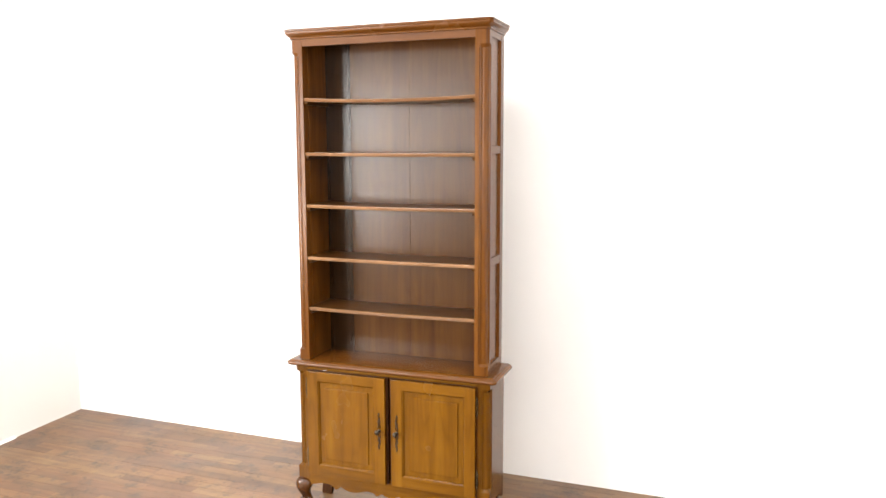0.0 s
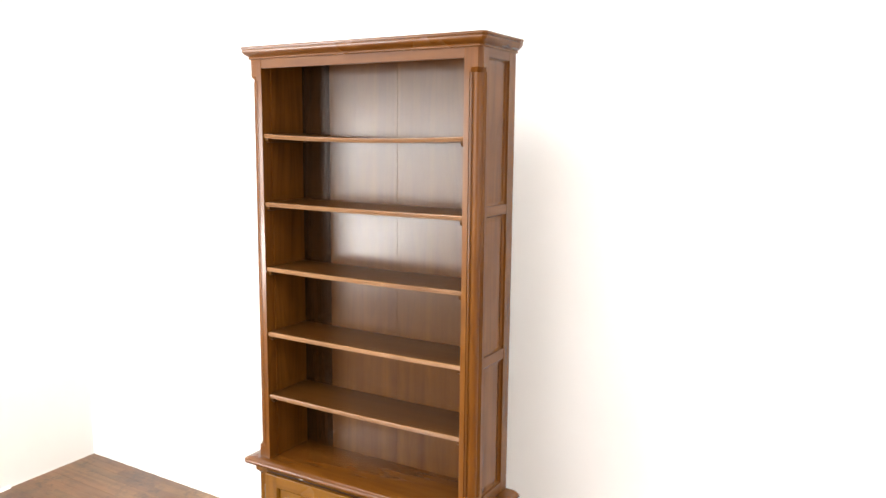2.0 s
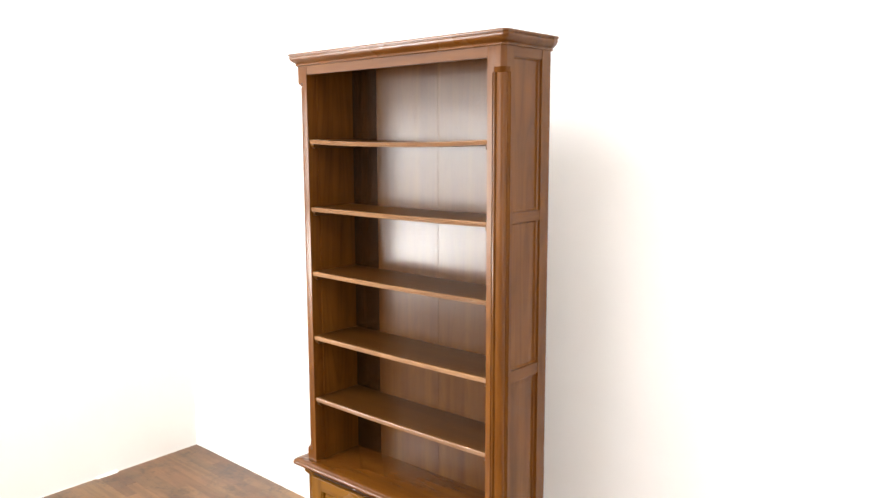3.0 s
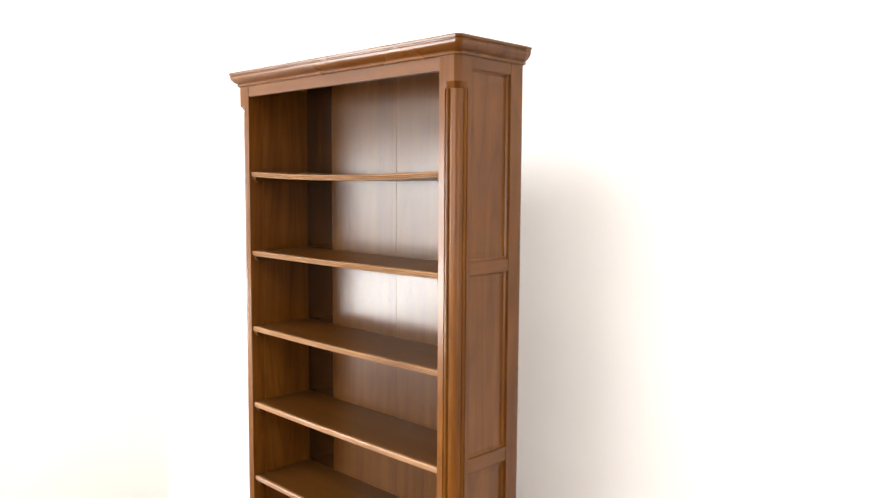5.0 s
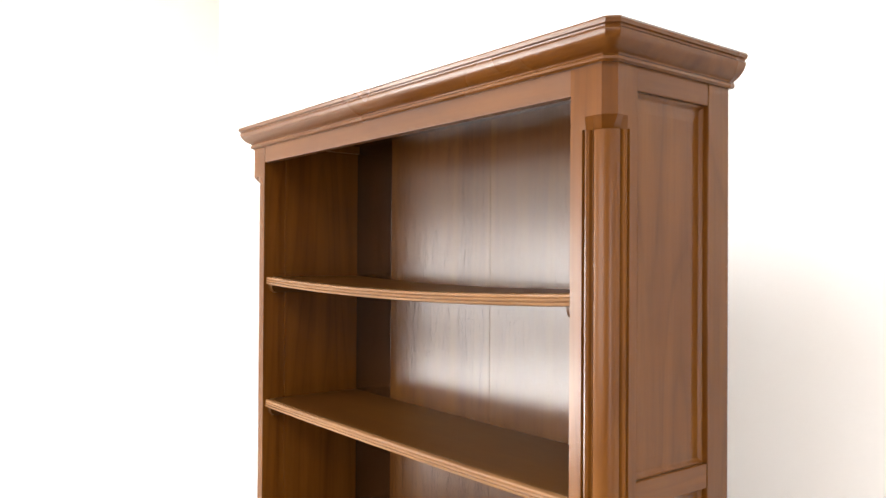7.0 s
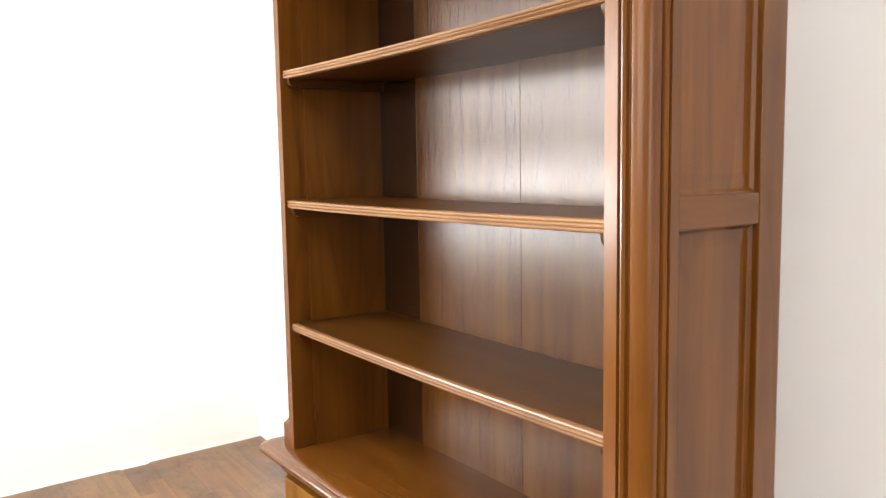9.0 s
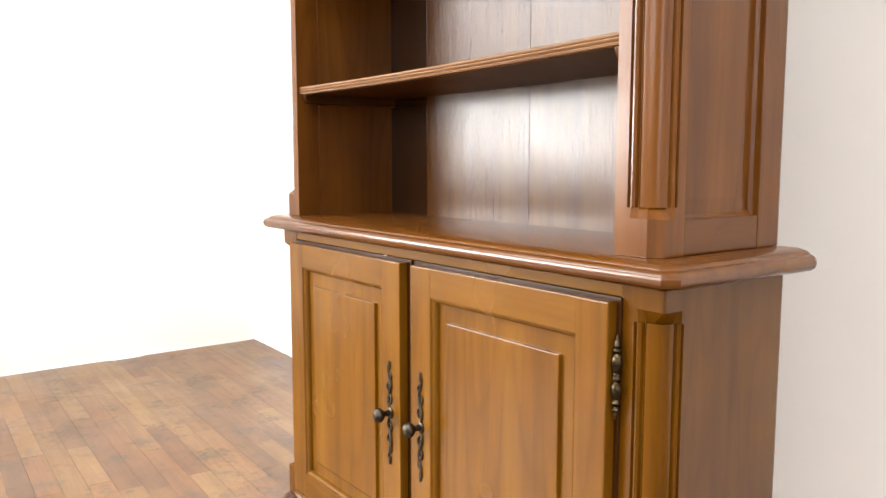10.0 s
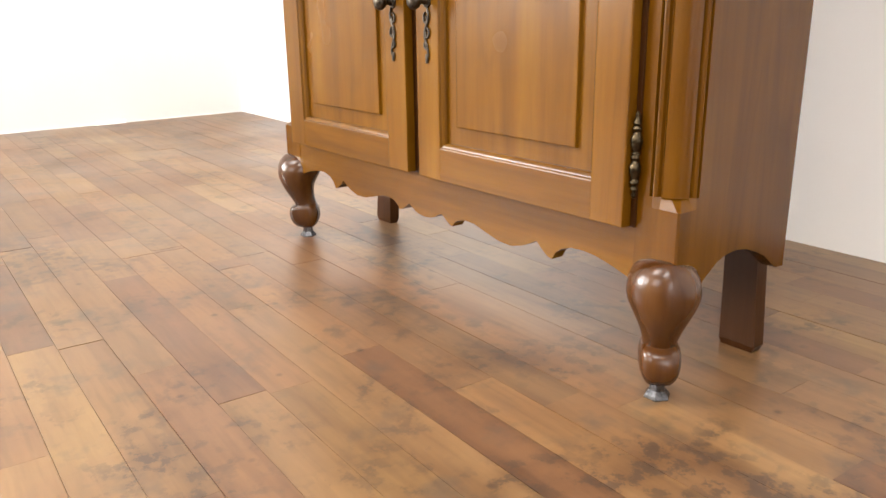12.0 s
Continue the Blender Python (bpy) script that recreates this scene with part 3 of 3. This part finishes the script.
def escutcheon(cx, cz, flip):
    """A pierced scrolled plate: wavy stems, curls and pointed ends around the knob's rose."""
    bm = bmesh.new()

    def strand(points, r):
        rings = []
        n = len(points)
        for i, (x, z) in enumerate(points):
            a, b = points[max(i - 1, 0)], points[min(i + 1, n - 1)]
            t = Vector((b[0] - a[0], b[1] - a[1])).normalized()
            rr = r * (0.45 + 0.55 * math.sin(math.pi * (i + 0.6) / (n + 0.2)))
            rings.append([(cx + flip * (x + t.y * rr * math.cos(k)), FACE - 0.0016 + 0.0016 * -math.sin(k), cz + z - t.x * rr * math.cos(k))
                          for k in (0, math.pi / 3, 2 * math.pi / 3, math.pi, 3 * math.pi / 2)])
        loft(rings, bm=bm)
    for up in (1, -1):
        strand([(0.0052 * math.sin(2.5 * math.pi * s + 0.3) * (1 - 0.35 * s), up * (0.008 + 0.062 * s)) for s in [i / 22 for i in range(23)]], 0.0026)
        for c0, r0, turn in ((0.0215, 0.0058, -1), (0.0400, 0.0056, 1), (0.0555, 0.0046, -1)):
            curl = []
            for i in range(15):  # a spiral that closes in on itself
                a = -1.5 + 0.42 * i
                r = r0 * (1 - 0.045 * i)
                curl.append((turn * (0.0010 + r * math.cos(a)), up * (c0 + r * 1.35 * math.sin(a))))
            strand(curl, 0.0019)
        strand([(0.0, up * 0.0660), (0.0, up * 0.0695), (0.0, up * 0.0725), (0.0, up * 0.0780)], 0.0036)
    turned([(0.0085, 0.0), (0.0085, 0.0015), (0.0060, 0.0030)], (cx, FACE, cz), steps=14, bm=bm, axis="y")
    return bm


def hinge(cx, z0, z1):
    """A turned barrel hinge with finials."""
    bm = bmesh.new()
    n = z1 - z0
    prof = [(0.0006, 0.0), (0.0024, 0.015), (0.0028, 0.045), (0.0018, 0.070), (0.0022, 0.085), (0.0040, 0.105), (0.0036, 0.125), (0.0024, 0.140), (0.0030, 0.160), (0.0052, 0.185),
            (0.0046, 0.205), (0.0034, 0.225), (0.0044, 0.255), (0.0060, 0.315), (0.0062, 0.360), (0.0048, 0.415), (0.0034, 0.435), (0.0040, 0.455), (0.0048, 0.465), (0.0048, 0.485),
            (0.0040, 0.495), (0.0040, 0.515), (0.0050, 0.525), (0.0034, 0.545), (0.0048, 0.575), (0.0062, 0.640), (0.0062, 0.690), (0.0046, 0.750), (0.0030, 0.770), (0.0036, 0.790),
            (0.0052, 0.805), (0.0044, 0.830), (0.0026, 0.845), (0.0042, 0.865), (0.0032, 0.905), (0.0020, 0.945), (0.0024, 0.965), (0.0006, 1.0)]
    turned([(r, h * n) for r, h in prof], (cx, FACE + 0.010, z0), steps=12, bm=bm)
    return bm


def cabinet_door(side):
    x0, x1 = (0.014, 0.3845) if side > 0 else (-0.3815, -0.014)
    meet, hang = (x0, x1) if side > 0 else (x1, x0)
    px0, px1 = x0 + (0.050 if side > 0 else 0.051), x1 - (0.046 if side > 0 else 0.050)
    pz0, pz1 = 0.2285, 0.6010
    lip = (x0 - (0.010 if side > 0 else 0.005), x1 + (0.005 if side > 0 else 0.010))
    # the lip's dark wood paints in the shadow gap round the door
    door = part("door", block(lip[0], lip[1], -0.0030, 0.0005, LOW - 0.001, HIGH + 0.0005, 0.0008), SHADE_WOOD, bookcase, "closed cabinet door with a raised panel")
    for a, b in ((x0, px0), (px1, x1)):
        part("stile", block(a, b, FACE, -0.0032, LOW, HIGH - 0.003, 0.0018), DOOR_Z, door)
    for a, b in ((LOW, pz0), (pz1, HIGH - 0.003)):
        part("rail", block(px0 - 0.001, px1 + 0.001, FACE + 0.0002, -0.0032, a, b, 0.0012), DOOR_X, door)
    part("panel_moulding", frame_loops(px0, px1, pz0, pz1, ((-0.0024, FACE + 0.004), (-0.0024, FACE + 0.0006), (0.0005, FACE + 0.0012), (0.0012, FACE + 0.0028), (0.0030, FACE + 0.0034),
                                                          (0.0052, FACE + 0.0052), (0.0064, FACE + 0.0080), (0.0068, FACE + 0.0118)), False), DOOR_Z, door)
    part("panel", frame_loops(px0, px1, pz0, pz1, ((0.0040, FACE + 0.0132), (0.0060, FACE + 0.0108), (0.0298, FACE + 0.0106), (0.0303, FACE + 0.0062), (0.0316, FACE + 0.0056)), True), DOOR_PANEL, door)
    cx = 0.0405 * side
    part("escutcheon", escutcheon(cx, 0.416, side), BRONZE, door, "pierced dark bronze scroll plate", smooth=45)
    knob = turned([(0.0050, 0.0), (0.0042, 0.004), (0.0036, 0.008), (0.0044, 0.011), (0.0082, 0.0125), (0.0104, 0.0160), (0.0108, 0.0195), (0.0092, 0.0235), (0.0050, 0.0258), (0.0010, 0.0262)],
                  (cx, FACE - 0.0025, 0.416), steps=20, axis="y")
    part("knob", knob, BRONZE, door, "round dark bronze knob", smooth=40)
    for z0, z1 in ((0.519, 0.608), (0.216, 0.305)):
        part("hinge", hinge(hang + 0.0055 * side, z0, z1), BRASS, door, "turned tarnished brass hinge", smooth=45)
    return door


for side in (1, -1):
    cabinet_door(side)

# the base stands taller than its drawn heights by a fortieth
FLOOR = -0.0155
for ob in bookcase.children_recursive:
    for v in ob.data.vertices:
        if v.co.z < 0.6585:
            v.co.z = 0.6585 + (v.co.z - 0.6585) * (0.6585 - FLOOR) / 0.6585
        elif v.co.z > 1.9:  # the top is a little out of level
            v.co.z += 0.0052 * (v.co.x / 0.86 + 0.5)

# ---- the floor ----
floor = tagged(link("floor", block(-2.6, RIGHT + 0.2, FRONT - 0.2, 0.97, -0.12, -0.006, 0), JOINT), "worn varnished wooden strip floor", "floor", kind="structure")
floor.location.z = FLOOR
PITCH = 0.0568
LENGTHS = (0.30, 0.36, 0.43, 0.52, 0.64)
TURN = -0.026  # the boards run with the back wall, not with the bookcase
ALONG, ACROSS = Vector((math.cos(TURN), math.sin(TURN), 0)), Vector((-math.sin(TURN), math.cos(TURN), 0))
ORIGIN = Vector((0.10, -0.327, 0))
rng = random.Random(7)


def board_mesh(length, tone):
    bm = block(0, length - 0.0003, 0.00026, PITCH - 0.00026, -0.006, 0, 0)
    data = bpy.data.meshes.new("floor_board")
    bm.to_mesh(data)
    bm.free()
    data.materials.append(BOARD_TONES[tone])
    return data


BOARDS = {}
# boards in front of the bookcase: row, start, then the length and tone of each
LAID = {-5: (-0.58, (0.62, 1), (0.52, 2)), -4: (-0.68, (0.43, 0), (0.43, 2), (0.52, 1)), -3: (-0.75, (0.52, 2), (0.43, 1), (0.64, 1)), -2: (-0.73, (0.64, 1), (0.52, 1), (0.36, 2)),
        -1: (-0.48, (0.52, 0), (0.52, 2), (0.36, 1)), 0: (-0.59, (0.64, 1), (0.64, 1)), 1: (-0.59, (0.36, 1), (0.64, 2), (0.43, 1)), 2: (-0.42, (0.43, 2), (0.64, 0), (0.36, 1)),
        3: (-0.47, (0.64, 1), (0.52, 2), (0.43, 1)), 4: (-0.17, (0.43, 0), (0.52, 1)), 5: (-0.33, (0.64, 1), (0.52, 2)), 6: (-0.12, (0.64, 1), (0.43, 0))}
verts, faces = [], []
row = -59
while ORIGIN.y + row * PITCH < 0.86:
    u = -2.54 - rng.uniform(0, 0.15)
    fixed = LAID.get(row)
    while u < RIGHT + 0.07:
        n, tone = rng.choice(LENGTHS), rng.choice((0, 1, 1, 2))
        if fixed:
            if abs(u - fixed[0]) < 1e-4:
                n, tone = fixed[1]
                fixed = (u + n,) + fixed[2:] if len(fixed) > 2 else None
            elif u < fixed[0] < u + n:  # cut the board that meets the known run
                n = fixed[0] - u
        n = min(n, RIGHT + 0.08 - u)
        at = ORIGIN + ALONG * u + ACROSS * (row * PITCH)
        if -14 < row < 20 and at.x < 1.15 and at.x + n > -2.42 and at.y < 0.74:
            if (round(n, 4), tone) not in BOARDS:
                BOARDS[round(n, 4), tone] = board_mesh(n, tone)
            ob = new("floor_board", BOARDS[round(n, 4), tone])
            ob.matrix_world = Matrix.Translation(at + Vector((0, 0, rng.uniform(-0.0004, 0.0002)))) @ Matrix.Rotation(TURN, 4, "Z")
            ob.parent = floor
        else:
            k = len(verts)
            for z in (-0.006, 0.0):
                for a, b in ((0, 0.00026), (n - 0.0003, 0.00026), (n - 0.0003, PITCH - 0.00026), (0, PITCH - 0.00026)):
                    p = at + ALONG * a + ACROSS * b
                    verts.append((p.x, p.y, z))
            faces += [(k + 4, k + 5, k + 6, k + 7), (k, k + 1, k + 5, k + 4), (k + 1, k + 2, k + 6, k + 5), (k + 2, k + 3, k + 7, k + 6), (k + 3, k, k + 4, k + 7)]
        u += n
    row += 1
data = bpy.data.meshes.new("far_floor_boards")
data.from_pydata(verts, [], faces)
data.materials.append(BOARD_FAR)
far = new("far_floor_boards", data)
far.parent = floor
tagged(far, kind="stuff")
